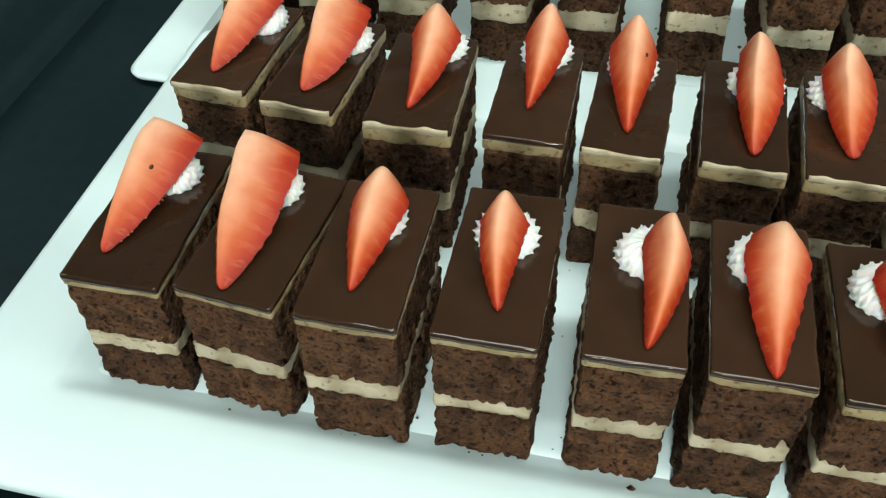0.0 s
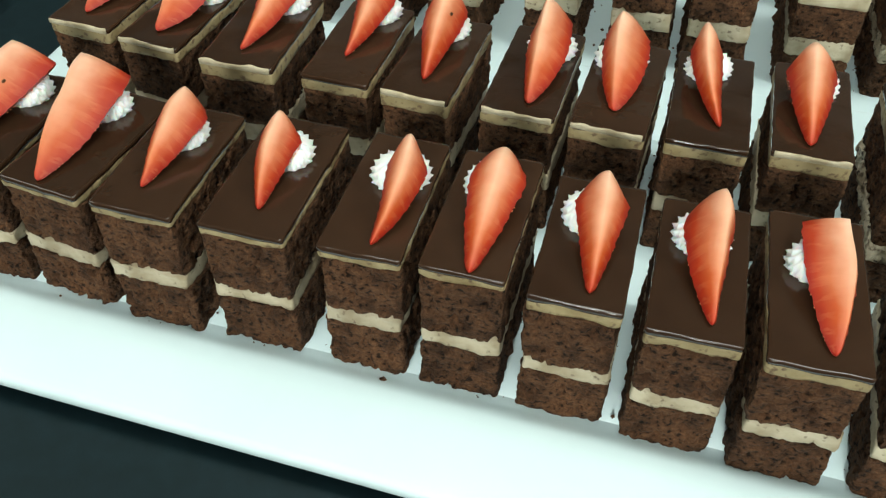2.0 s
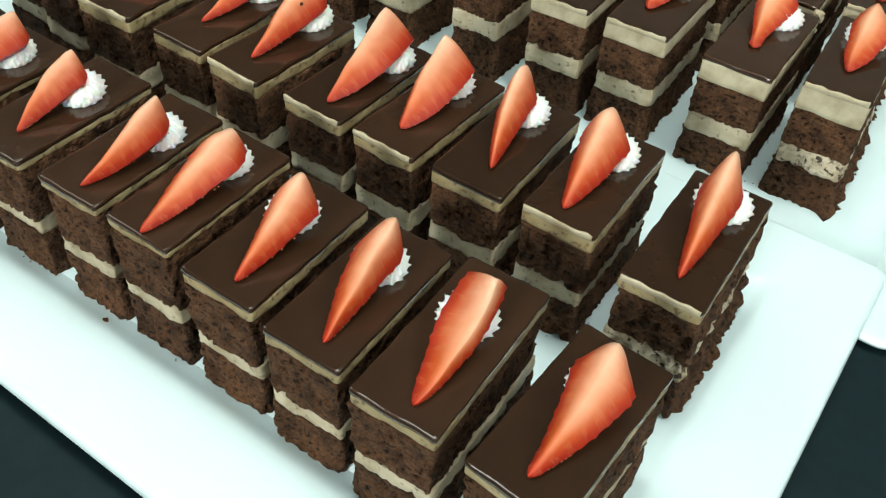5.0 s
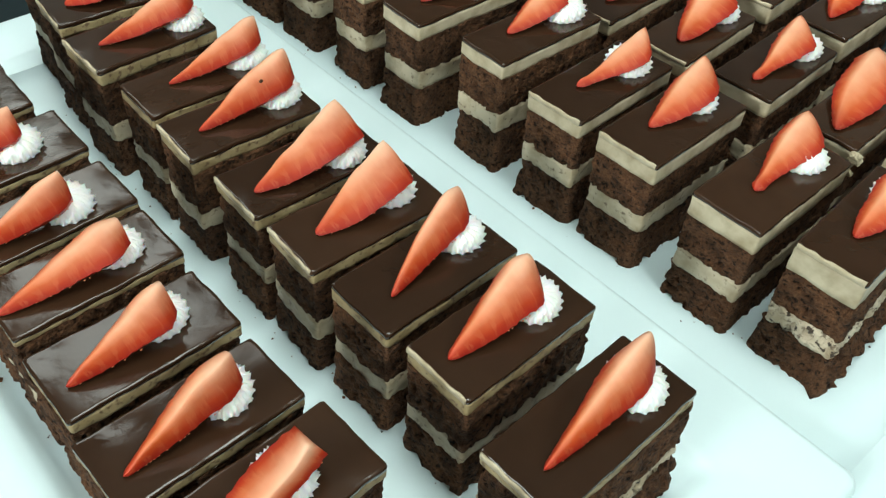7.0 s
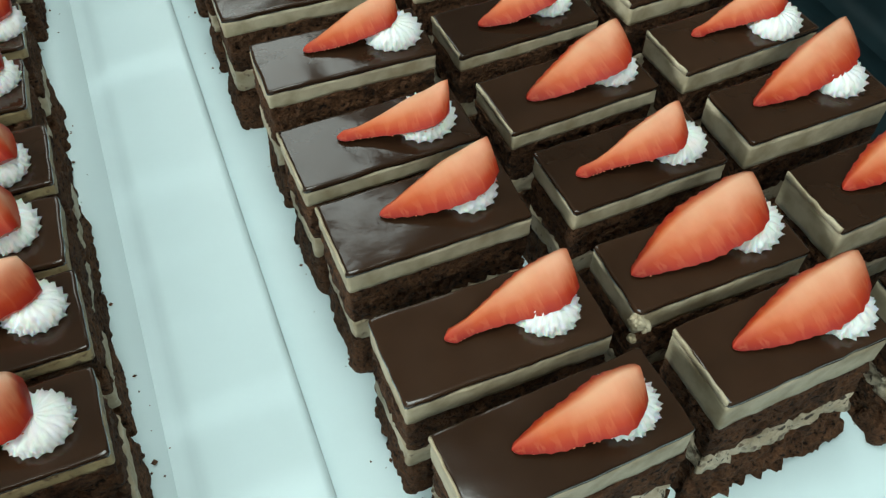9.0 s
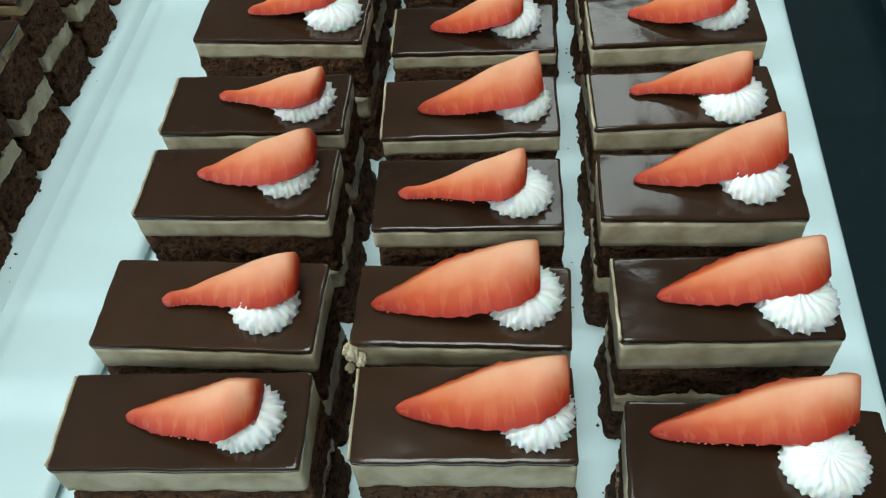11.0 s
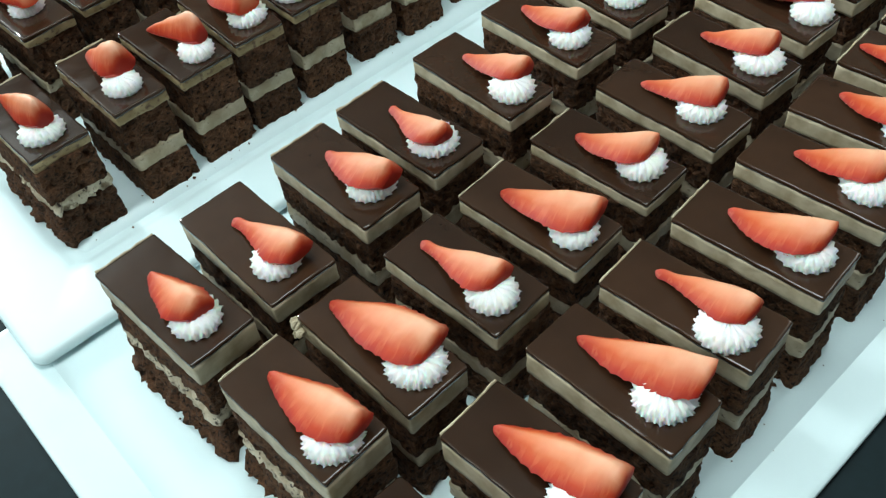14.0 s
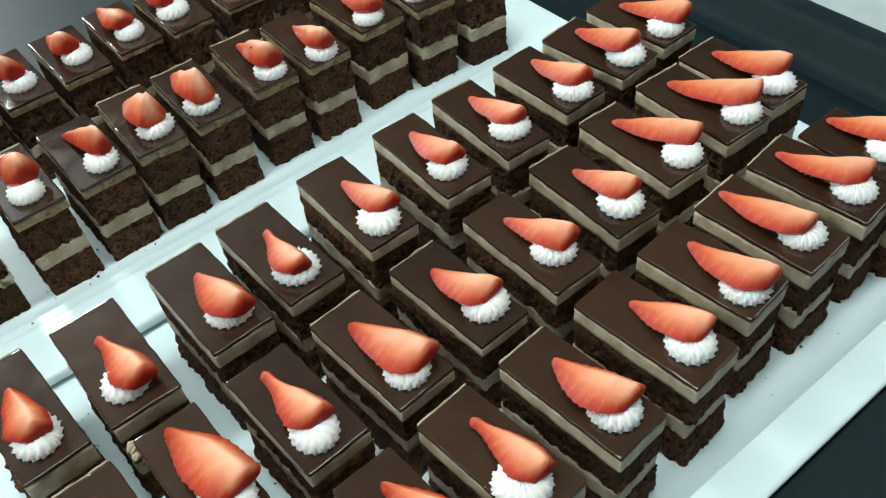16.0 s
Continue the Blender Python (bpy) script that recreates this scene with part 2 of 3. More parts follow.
me = bpy.data.meshes.new("wall_south")
bm.to_mesh(me)
bm.free()
me.materials.append(WALL)
setting("wall_south", me, "plain pale painted wall with a window opening")
window = tagged(new("window_1"), "small bright window with a white frame", "window", kind="structure")
for name, x0, x1, z0, z1 in (("window_frame", WX0, WX0 + 0.03, WZ0, WZ1), ("window_frame", WX1 - 0.03, WX1, WZ0, WZ1), ("window_frame", WX0 + 0.03, WX1 - 0.03, WZ1 - 0.03, WZ1), ("window_sill", WX0 + 0.03, WX1 - 0.03, WZ0, WZ0 + 0.03)):
    part(name, slab(name, x0, x1, -2.58, -2.52, z0, z1, PANEL), window)
setting("backdrop", slab("backdrop", WX0 - 0.3, WX1 + 0.3, -2.75, -2.72, WZ0 - 0.3, WZ1 + 0.3, GLOW), "bright daylight outside the window")
setting("wall_east", slab("wall_east", 2.5, 2.6, -2.5, 2.5, -0.9, CEILING + 0.03, WALL), "plain pale painted wall")
setting("wall_west", slab("wall_west", -2.6, -2.5, -2.5, 2.5, -0.9, CEILING + 0.03, WALL), "plain pale painted wall")
for lamp_name, lx, ly, sx, sy, watts in LAMPS:
    lamp = tagged(new("ceiling_light"), "white fluorescent ceiling light panel, switched on", "ceiling light", "ceiling lights")
    lamp.location = (lx, ly, CEILING)
    hx, hy = sx / 2, sy / 2
    part("frame", slab("frame", -hx - 0.03, hx + 0.03, -hy - 0.03, hy + 0.03, 0.012, 0.03, PANEL, 0.004), lamp)
    part("diffuser", slab("diffuser", -hx, hx, -hy, hy, 0.0, 0.012, GLOW), lamp, "glowing white diffuser")

counter = tagged(new("counter"), "pale grey smooth kitchen counter under the tray", "counter")
counter.location = (0, 0.15, -0.9)
part("worktop", slab("worktop", -1.0, 1.0, -0.65, 0.65, 0.86, 0.9, COUNTER, 0.004), counter)
part("body", slab("body", -0.96, 0.96, -0.6, 0.6, 0.0, 0.86, PANEL), counter)

# ---- tray and platters ----
WELL_A, WELL_B = 0.0085, 0.0046
FLOOR_Z = 0.0007


def dish(name, x0, x1, y0, y1, r, profile, mat, top=True, bottom=True):
    """A dish of rounded-rectangle rings: profile rows are inset from the outer edge and height."""
    rings = []
    for inset, z in profile:
        rr = max(r - inset, 0.004)
        pts = perimeter(x1 - x0 - 2 * inset, y1 - y0 - 2 * inset, rr, 1.0, 8)
        rings.append([((x0 + x1) / 2 + p[0], (y0 + y1) / 2 + p[1], z) for p in pts])
    v, f = loft(rings, top, bottom)
    return mesh_of(name, v, f, mat)


tray = tagged(new("tray"), "large black plastic tray with a raised rim", "tray")
TRAY = (-0.325, 0.36, -0.26, 0.492, 0.05)
part("rim", dish("rim", *TRAY,
     [(0.030, 0.0002), (0.022, 0.004), (0.014, 0.0165), (0.004, 0.0175), (0.0005, 0.0170), (0.0, 0.0180), (0.0008, 0.0198), (0.003, 0.0208), (0.013, 0.0208), (0.0165, 0.0200),
      (0.019, 0.0175), (0.025, 0.0045), (0.028, 0.0016), (0.033, FLOOR_Z + 0.0002), (0.038, FLOOR_Z)], BLACK, False, False), tray)
part("base", dish("base", *TRAY, [(0.030, 0.0002), (0.038, 0.0002), (0.038, FLOOR_Z), (0.05, FLOOR_Z)], BLACK), tray)

platter_a = tagged(new("platter"), "white rectangular platter with a wide sloping rim", "platter", "platters")
W = WELL_A
PLATTER = (-0.222, 0.184, -0.0385, 0.182, 0.006)
part("rim", dish("rim", *PLATTER,
     [(0.040, FLOOR_Z), (0.036, W - 0.0035), (0.030, W - 0.0030), (0.003, W - 0.0026), (0.0008, W - 0.0018), (0.0, W), (0.0005, W + 0.0022), (0.0016, W + 0.0032), (0.003, W + 0.0034),
      (0.018, W + 0.0030), (0.031, W + 0.0026), (0.0335, W + 0.0021), (0.0355, W + 0.0006), (0.038, W + 0.0001), (0.041, W)], PORCELAIN, False, False), platter_a)
part("well", dish("well", *PLATTER, [(0.040, FLOOR_Z), (0.041, FLOOR_Z), (0.041, W), (0.055, W)], PORCELAIN), platter_a)
platter_b = tagged(new("platter"), "larger white rectangular platter with a low narrow rim", "platter", "platters")
W = WELL_B
PLATTER = (-0.246, 0.198, 0.150, 0.413, 0.009)
part("rim", dish("rim", *PLATTER,
     [(0.012, FLOOR_Z), (0.003, W - 0.0022), (0.0006, W - 0.0012), (0.0, W), (0.0006, W + 0.0008), (0.002, W + 0.0012), (0.004, W + 0.0012), (0.009, W + 0.0006), (0.015, W + 0.0001), (0.019, W)], PORCELAIN, False, False), platter_b)
part("well", dish("well", *PLATTER, [(0.012, FLOOR_Z), (0.019, FLOOR_Z), (0.019, W), (0.035, W)], PORCELAIN), platter_b)

# ---- cakes ----
CAKES_A = [  # x, y, turn, width, length, top
    (-162.7, 29.8, 0.7, 27.9, 55.0, 54.0),
    (-127.1, 27.2, -5.8, 28.3, 51.3, 56.6),
    (-96.3, 24.7, 0.3, 26.8, 51.2, 58.2),
    (-61.5, 27.1, 0.2, 26.7, 53.7, 58.4),
    (-26.2, 27.3, 1.3, 24.5, 53.1, 59.4),
    (3.6, 27.1, 0.5, 24.5, 51.6, 60.1),
    (34.5, 26.6, 1.1, 25.9, 51.1, 58.1),
    (65.5, 25.8, 1.6, 25.1, 52.3, 57.2),
    (96.0, 26.4, 2.1, 25.7, 56.9, 58.1),
    (132.1, 25.7, -2.4, 26.6, 54.8, 56.6),
]
BERRIES_A = [  # tip, length, heading, width, place of the rosette, rise
    (-5.3, -17.8, 40.6, -8.7, 15.0, 0.2, 14.9, 12.3),
    (-2.9, -23.2, 45.0, 2.0, 18.0, -2.5, 14.9, 12.3),
    (-0.7, -15.7, 33.1, -2.6, 14.5, -0.2, 10.6, 12.3),
    (2.0, -17.1, 29.7, 5.8, 12.5, -0.1, 8.6, 12.3),
    (3.2, -22.3, 32.5, -2.5, 12.0, 1.9, 7.9, 13.9),
    (2.4, -25.1, 39.4, 1.0, 16.0, -0.7, 10.7, 10.7),
    (3.5, -20.6, 33.1, 5.6, 14.0, -2.0, 8.5, 13.6),
    (4.5, -20.8, 35.4, 9.4, 13.0, -1.3, 10.1, 15.3),
    (4.0, -23.4, 36.6, 7.6, 13.0, -1.0, 7.3, 10.2),
    (-0.1, -21.7, 37.3, -2.7, 16.0, 0.5, 10.7, 12.3),
]
CAKES_B = [  # x, y, turn, width, length, top
    (-166.9, 109.8, -3.0, 26.4, 51.3, 57.3),
    (-134.7, 105.0, -4.3, 25.0, 51.5, 57.9),
    (-100.3, 100.7, 1.2, 27.9, 50.5, 58.4),
    (-64.1, 104.6, -0.6, 24.9, 51.6, 56.9),
    (-33.8, 103.1, -2.6, 24.5, 51.3, 57.3),
    (0.9, 105.6, -1.0, 25.3, 53.5, 56.5),
    (31.2, 105.8, -2.1, 25.1, 53.3, 56.5),
    (61.5, 107.4, 1.3, 26.2, 52.9, 56.0),
    (93.6, 108.6, 1.1, 24.8, 51.8, 57.2),
    (130.5, 104.9, 1.5, 25.9, 57.5, 56.2),
]
BERRIES_B = [  # tip, length, heading, width, place of the rosette, rise
    (-2.1, -17.8, 36.1, -9.6, 16.0, 4.9, 13.6, 12.3),
    (-1.3, -18.0, 34.8, -6.2, 18.0, 4.1, 12.0, 12.3),
    (-0.7, -16.7, 39.1, -2.1, 15.0, 2.7, 16.7, 12.3),
    (-0.9, -11.6, 38.5, -1.7, 13.0, 0.8, 18.9, 12.3),
    (-0.2, -16.1, 38.8, 2.9, 15.0, -1.1, 16.8, 15.3),
    (2.1, -20.6, 36.3, -0.7, 14.0, 3.0, 13.4, 15.3),
    (-0.2, -16.8, 32.1, 2.5, 16.0, -2.5, 13.2, 15.3),
    (3.5, -16.4, 37.1, 15.1, 11.0, -3.1, 15.4, 15.3),
    (-0.6, -20.6, 34.2, 5.0, 16.0, -0.3, 12.3, 15.3),
    (2.5, -20.9, 43.2, 6.1, 12.0, 0.1, 16.5, 15.3),
]
CAKES_C = [  # x, y, turn, width, length, top
    (-201.4, 214.1, 3.0, 26.2, 51.5, 54.4),
    (-167.6, 217.2, 5.5, 27.6, 51.5, 54.4),
    (-131.6, 218.2, 1.4, 26.4, 51.5, 54.4),
    (-90.5, 221.8, -2.1, 24.5, 57.5, 55.4),
    (-55.1, 222.4, -1.1, 24.5, 57.4, 55.2),
    (-11.4, 226.9, -0.3, 24.5, 56.9, 57.8),
    (27.6, 226.1, 2.1, 26.3, 56.5, 54.6),
    (61.4, 227.9, 1.3, 26.7, 55.6, 54.9),
    (103.3, 230.3, 0.8, 27.4, 57.5, 53.9),
    (138.3, 233.4, 3.3, 24.9, 57.5, 56.9),
]
BERRIES_C = [  # tip, length, heading, width, place of the rosette, rise
    (0.2, -14.8, 39.6, 9.8, 15.5, -1.2, 15.6, 9.6),
    (-1.1, -17.4, 37.0, 3.8, 16.5, -3.0, 15.1, 9.6),
    (-3.4, -15.2, 36.4, -0.5, 14.4, -1.0, 16.2, 9.6),
    (-2.5, -16.8, 36.7, -0.5, 13.6, -1.0, 13.8, 9.6),
    (-1.9, -16.4, 36.0, -2.4, 14.4, 0.5, 13.5, 9.6),
    (-2.1, -12.4, 34.4, 4.4, 13.6, -0.1, 17.4, 9.6),
    (-2.1, -12.6, 36.4, -7.0, 13.6, 0.0, 14.9, 9.6),
    (-2.1, -12.4, 35.9, 3.6, 15.5, -2.7, 14.0, 11.6),
    (0.2, -12.8, 37.6, 5.2, 15.0, 0.5, 14.7, 9.6),
    (0.2, -13.2, 33.7, 1.3, 13.6, -0.5, 15.0, 9.6),
]
CAKES_D = [  # x, y, turn, width, length, top
    (-202.8, 277.4, -0.4, 26.4, 55.7, 52.3),
    (-170.6, 279.7, -2.3, 28.5, 56.4, 52.3),
    (-130.2, 280.3, -1.6, 24.5, 56.2, 52.4),
    (-92.7, 286.4, -2.1, 24.5, 55.7, 52.0),
    (-52.3, 290.7, 0.2, 24.5, 56.6, 52.7),
    (-13.9, 290.6, 2.9, 24.5, 54.0, 51.4),
    (24.3, 291.9, 3.6, 26.2, 53.9, 51.1),
    (62.3, 293.9, 2.6, 26.1, 52.4, 53.2),
    (100.5, 295.0, 1.1, 24.5, 54.7, 52.9),
    (133.0, 298.0, 3.0, 24.5, 50.5, 56.5),
]
BERRIES_D = [  # tip, length, heading, width, place of the rosette, rise
    (-0.4, -18.6, 39.4, 7.5, 15.5, -1.1, 17.0, 9.6),
    (1.4, -19.7, 43.5, 19.2, 16.5, -5.5, 18.2, 9.6),
    (0.2, -18.3, 41.2, 17.2, 15.5, -5.1, 18.2, 9.6),
    (-1.3, -13.4, 32.3, 6.2, 13.6, -1.8, 14.3, 9.6),
    (0.3, -15.2, 33.9, 11.3, 13.6, -2.4, 11.5, 9.6),
    (0.9, -14.6, 32.9, 11.8, 15.5, -3.4, 13.4, 9.6),
    (2.7, -15.9, 39.2, 12.2, 17.5, -1.2, 15.5, 9.6),
    (1.7, -19.4, 36.5, 3.3, 14.5, 1.1, 14.3, 9.6),
    (1.5, -23.0, 44.2, 10.2, 18.5, -1.8, 15.8, 9.6),
    (0.2, -15.5, 39.8, 6.6, 15.5, 0.0, 16.3, 9.6),
]
CAKES_E = [  # x, y, turn, width, length, top
    (-195.0, 352.4, 0.0, 28.5, 56.5, 52.9),
    (-166.2, 347.3, 6.0, 28.5, 54.3, 52.4),
    (-128.8, 349.5, 3.6, 27.6, 53.9, 53.0),
    (-93.3, 349.1, 5.8, 26.2, 51.4, 52.5),
    (-55.2, 354.2, 4.5, 25.3, 55.8, 53.5),
    (-15.7, 355.9, 4.6, 24.5, 55.4, 54.0),
    (21.8, 355.9, 4.6, 24.5, 55.0, 53.5),
    (58.6, 357.2, 1.9, 24.5, 54.4, 54.1),
    (96.4, 359.7, 3.7, 25.5, 52.9, 54.3),
    (138.4, 362.7, 0.0, 25.0, 56.5, 53.0),
]
BERRIES_E = [  # tip, length, heading, width, place of the rosette, rise
    (-2.0, -25.4, 35.4, 12.1, 14.4, -3.6, 3.9, 9.6),
    (2.7, -21.8, 40.0, 11.5, 14.4, -1.2, 13.4, 9.6),
    (1.8, -24.5, 41.6, 3.5, 15.5, -1.8, 12.8, 9.6),
    (-2.7, -14.1, 38.6, 0.3, 15.5, -0.8, 15.1, 9.6),
    (-0.8, -13.2, 33.1, 9.9, 15.5, -2.7, 14.1, 9.6),
    (-1.3, -14.9, 35.1, 5.6, 17.5, -2.0, 13.7, 9.6),
    (-1.3, -15.9, 35.7, 0.8, 14.4, 2.6, 14.0, 9.6),
    (-0.6, -17.7, 42.7, 14.0, 15.5, -2.5, 14.1, 9.6),
    (1.3, -16.4, 41.0, 10.7, 15.5, 1.4, 16.5, 9.6),
    (-4.1, -23.0, 45.1, 8.2, 14.4, 1.6, 13.3, 9.6),
]


def cake_layer(w, l, low, high, rings, step, rough, pits, seed, shift, ragged=0.0, torn=0.0, flare=0.0):
    """One layer: walls with a torn or cut face between the heights low(x, y) and high(x, y)."""
    pts = perimeter(w, l, 0.0010, step)
    out = []
    for k in range(rings + 1):
        t = k / rings
        ring = []
        for x, y, nx, ny in pts:
            z0, z1 = low(x, y), high(x, y)
            z = z0 + (z1 - z0) * t
            d = 0.0
            if rough:
                d = rough * (n3(x, y, z, 260, seed) + 0.6 * n3(x, y, z, 620, seed + 5))
                p = n3(x, y, z, 430, seed + 9)
                if p > 0.22:
                    d -= pits * (p - 0.22) * 3
            if ragged:
                d += ragged * (1 - t) ** 2 * (0.3 + 1.0 * n3(x, y, 0, 210, seed + 2) + 0.5 * n3(x, y, 0, 430, seed + 8) + 0.4 * n3(x, y, 0, 900, seed + 8))
            d += flare * (1 - t) ** 1.5
            if torn and nx > 0.5:
                d += torn * (0.9 + 0.9 * n3(x, y, z, 230, seed + 6) + 0.35 * n3(x, y, z, 700, seed + 7)) * (1 - 0.6 * t)
            ring.append((x + nx * d + shift[0], y + ny * d + shift[1], z))
        out.append(ring)
    return loft(out)


def glaze_layer(w, l, low, high, seed):
    """A glossy sheet of set chocolate with softly rounded, slightly uneven edges."""
    out = []
    for inset, t in ((0.0003, 0.0), (0.0, 0.12), (-0.0001, 0.6), (0.0001, 0.92), (0.0003, 1.0), (0.0010, 1.0), (0.003, 1.0), (0.006, 1.0), (0.0095, 1.0)):
        ring = []
        for x, y, nx, ny in perimeter(w - 2 * max(inset, 0), l - 2 * max(inset, 0), 0.0008, 0.0013):
            e = 0.00035 * n3(x, y, 0, 210, seed) if inset < 0.003 else 0.0
            lo, hi = low(x, y), high(x, y)
            lift = 0.0004 * n3(x, y, 0, 90, seed + 4) * (1 if inset < 0.002 else 0.4)
            ring.append((x + nx * e, y + ny * e, lo + (hi + lift - lo) * t))
        out.append(ring)
    n = min(len(r) for r in out)
    even = []
    for r in out:
        even.append([r[int(i * len(r) / n)] for i in range(n)])
    return loft(even)


def mousse_lip(w, l, height, seed):
    """A thin ragged film of mousse that stands along the front edge of the glaze."""
    out = []
    n = 22
    for i in range(n + 1):
        x = -w / 2 + 0.0008 + (w - 0.0016) * i / n
        up = max(0.0, n3(x, 0, 0, 230, seed + 3) + 0.25) * 0.0010
        y = -l / 2 - 0.00005 + 0.0002 * n3(x, 0, 0, 300, seed)
        z0, z1 = height - 0.0016, height + 0.0001 + up
        out.append([(x, y - 0.0004, z0), (x, y - 0.00035, z1 - 0.0002), (x, y - 0.0001, z1), (x, y + 0.0003, z1 - 0.0001), (x, y + 0.0003, z0)])
    return loft(out)


def rosette(seed, r0):
    """A small piped star of whipped cream with twisted flutes."""
    flutes, k = 16, 112
    prof = [(0.90, 0.0), (1.0, 0.10), (1.03, 0.30), (0.98, 0.55), (0.86, 0.78), (0.62, 0.93), (0.34, 1.0), (0.10, 1.02)]
    h = 0.0064
    out = []
    for rr, zz in prof:
        ring = []
        for i in range(k):
            a = 2 * math.pi * i / k
            wave = 1 - 2 * abs(math.sin(flutes / 2 * (a + 0.9 * zz) + seed)) ** 0.85
            r = r0 * rr * (1 + 0.10 * wave * (1.1 - 0.4 * zz) + 0.04 * math.sin(2 * a + seed))
            ring.append((r * math.cos(a), r * math.sin(a), h * zz + 0.0005 * wave * rr))
        out.append(ring)
    return loft(out)


def berry(length, rise, width, neck, flat, slim, fan, lean, seed):
    """A wedge of strawberry along +y: two cut faces meet in a ridge on top, the skin bulges below. Gives flesh with its uv, skin and seeds."""
    rng = random.Random(seed)
    stations, arc, cut = 30, 10, 6
    swing = rng.uniform(-0.0007, 0.0007)
    skew = lean + rng.uniform(-0.1, 0.1)
    peak = rng.uniform(0.78, 0.85) if slim else rng.uniform(0.74, 0.80)
    shoulder = -rng.uniform(0.0, 0.0012) if slim else -rng.uniform(0.0002, 0.0020) if fan else rng.uniform(0.0022, 0.0050)
    corner = rng.uniform(0.26, 0.44)  # how far the skin edge turns in towards the ridge at its end
    reach = 1.20 if fan else 1.12 if slim else 1.0
    lift = 0.0024 if fan else 0.0030
    low = 0.0006

    def smooth(t):
        t = min(1, max(0, t))
        return t * t * (3 - 2 * t)

    def section(s):
        """Half width, how far the outer edge reaches from the ridge, ridge height, edge height and belly height."""
        if neck:
            wide = 0.30 * min(1, s / 0.06) ** 0.6 + 0.70 * smooth((s - 0.12) / 0.66)
        elif slim:
            wide = 0.14 * min(1, s / 0.05) ** 0.5 + 0.86 * (0.45 * min(1, s / peak) + 0.55 * math.sin(math.pi / 2 * min(1, s / peak)) ** 1.2)
        else:
            wide = 0.86 * math.sin(math.pi / 2 * min(1, s / peak)) ** 0.95 + 0.14 * min(1, s / 0.04) ** 0.5 + 0.015
        fall = max(0, (s - peak) / (1 - peak))
        wide *= 1 - (0.12 if flat else 0.26 if slim else 0.0 if fan else 0.26) * fall ** 2.0
        hump = s ** (1.15 if neck else 1.04 if fan else 0.86)
        edge = low + lift * smooth((s - 0.15) / 0.7)
        top = max(low + 0.0016 * min(1, s / 0.08) ** 0.5, rise * hump + 0.0008)
        if not flat:
            top = edge + (top - edge) * (1 - (0.20 if slim else 0.14) * max(0, (s - 0.82) / 0.18) ** 2)
        turn_in = 1 - (corner if fan else 0.7 * corner if slim else 0.0) * fall ** 2.0
        return wide * width / 2, turn_in, max(top, edge + 0.0003), edge, max(0.0, edge - 0.003 * wide - 0.0002)

    def place(s, u, z, q):
        slip = shoulder * q * smooth((s - 0.55) / 0.45)
        return (u + swing * math.sin(math.pi * s) * 2, s * length + slip, z)

    fv, ff, fuv, sv, sf = [], [], [], [], []
    row = 2 * cut + 1
    for i in range(stations + 1):
        s = (i / stations) ** 1.35
        half, turn_in, top, edge, belly = section(s)
        half *= 1 + 0.13 * noise.noise(Vector((3.2 * s, seed * 1.7, 0.3)))
        top = edge + (top - edge) * (1 + 0.20 * noise.noise(Vector((4.2 * s, seed * 2.3, 7.1))))
        outer = half * (skew + (reach - skew) * turn_in)
        ribs = 1 + 0.05 * (1 - 2 * abs(math.sin(31 * s + seed)) ** 0.7)
        for j in range(-cut, cut + 1):
            q = abs(j) / cut
            side = 1 if j > 0 else -1
            bulge = 0.02 * (top - edge) * math.sin(math.pi * q)
            u = (outer if side > 0 else -half) * q * (1 + (ribs - 1) * q * q) + skew * half * (1 - q)
            fv.append(place(s, u, top + (edge - top) * q ** (1.75 if slim else 1.35) + bulge, q))
            fuv.append((s, q if flat or slim else max(q, 0.55 * max(0, (s - 0.86) / 0.14) ** 2)))
        for j in range(arc + 1):
            t = -1 + 2 * j / arc
            bow = (1 - t * t) ** 0.5 if abs(t) < 1 else 0.0
            u = (outer - half) / 2 + t * (outer + half) / 2
            sv.append(place(s, u * (ribs if abs(t) == 1 else 1), edge + (belly - edge) * bow, 1.0 + 0.12 * bow))
    for i in range(stations):
        for j in range(row - 1):
            a = i * row + j
            ff.append((a, a + row, a + row + 1, a + 1))
        for j in range(arc):
            a = i * (arc + 1) + j
            sf.append((a, a + 1, a + arc + 2, a + arc + 1))
    last, base = stations * row, len(fv)
    for j in range(arc + 1):
        fv.append(sv[stations * (arc + 1) + j])
        fuv.append((1.0, 0.85) if flat else (1.0, 1.0))
    rim = [last + k for k in range(row)]
    ridge = len(fv)
    mid = Vector(fv[last + cut]) * 0.5 + Vector(sv[stations * (arc + 1) + arc // 2]) * 0.5
    fv.append((mid.x, mid.y + 0.0008, mid.z))
    fuv.append((1.0, 0.3) if flat else (1.0, 1.0))
    loop = rim[::-1] + [base + k for k in range(1, arc)]
    for k in range(len(loop)):
        ff.append((loop[k], loop[(k + 1) % len(loop)], ridge))
    dv, df = [], []
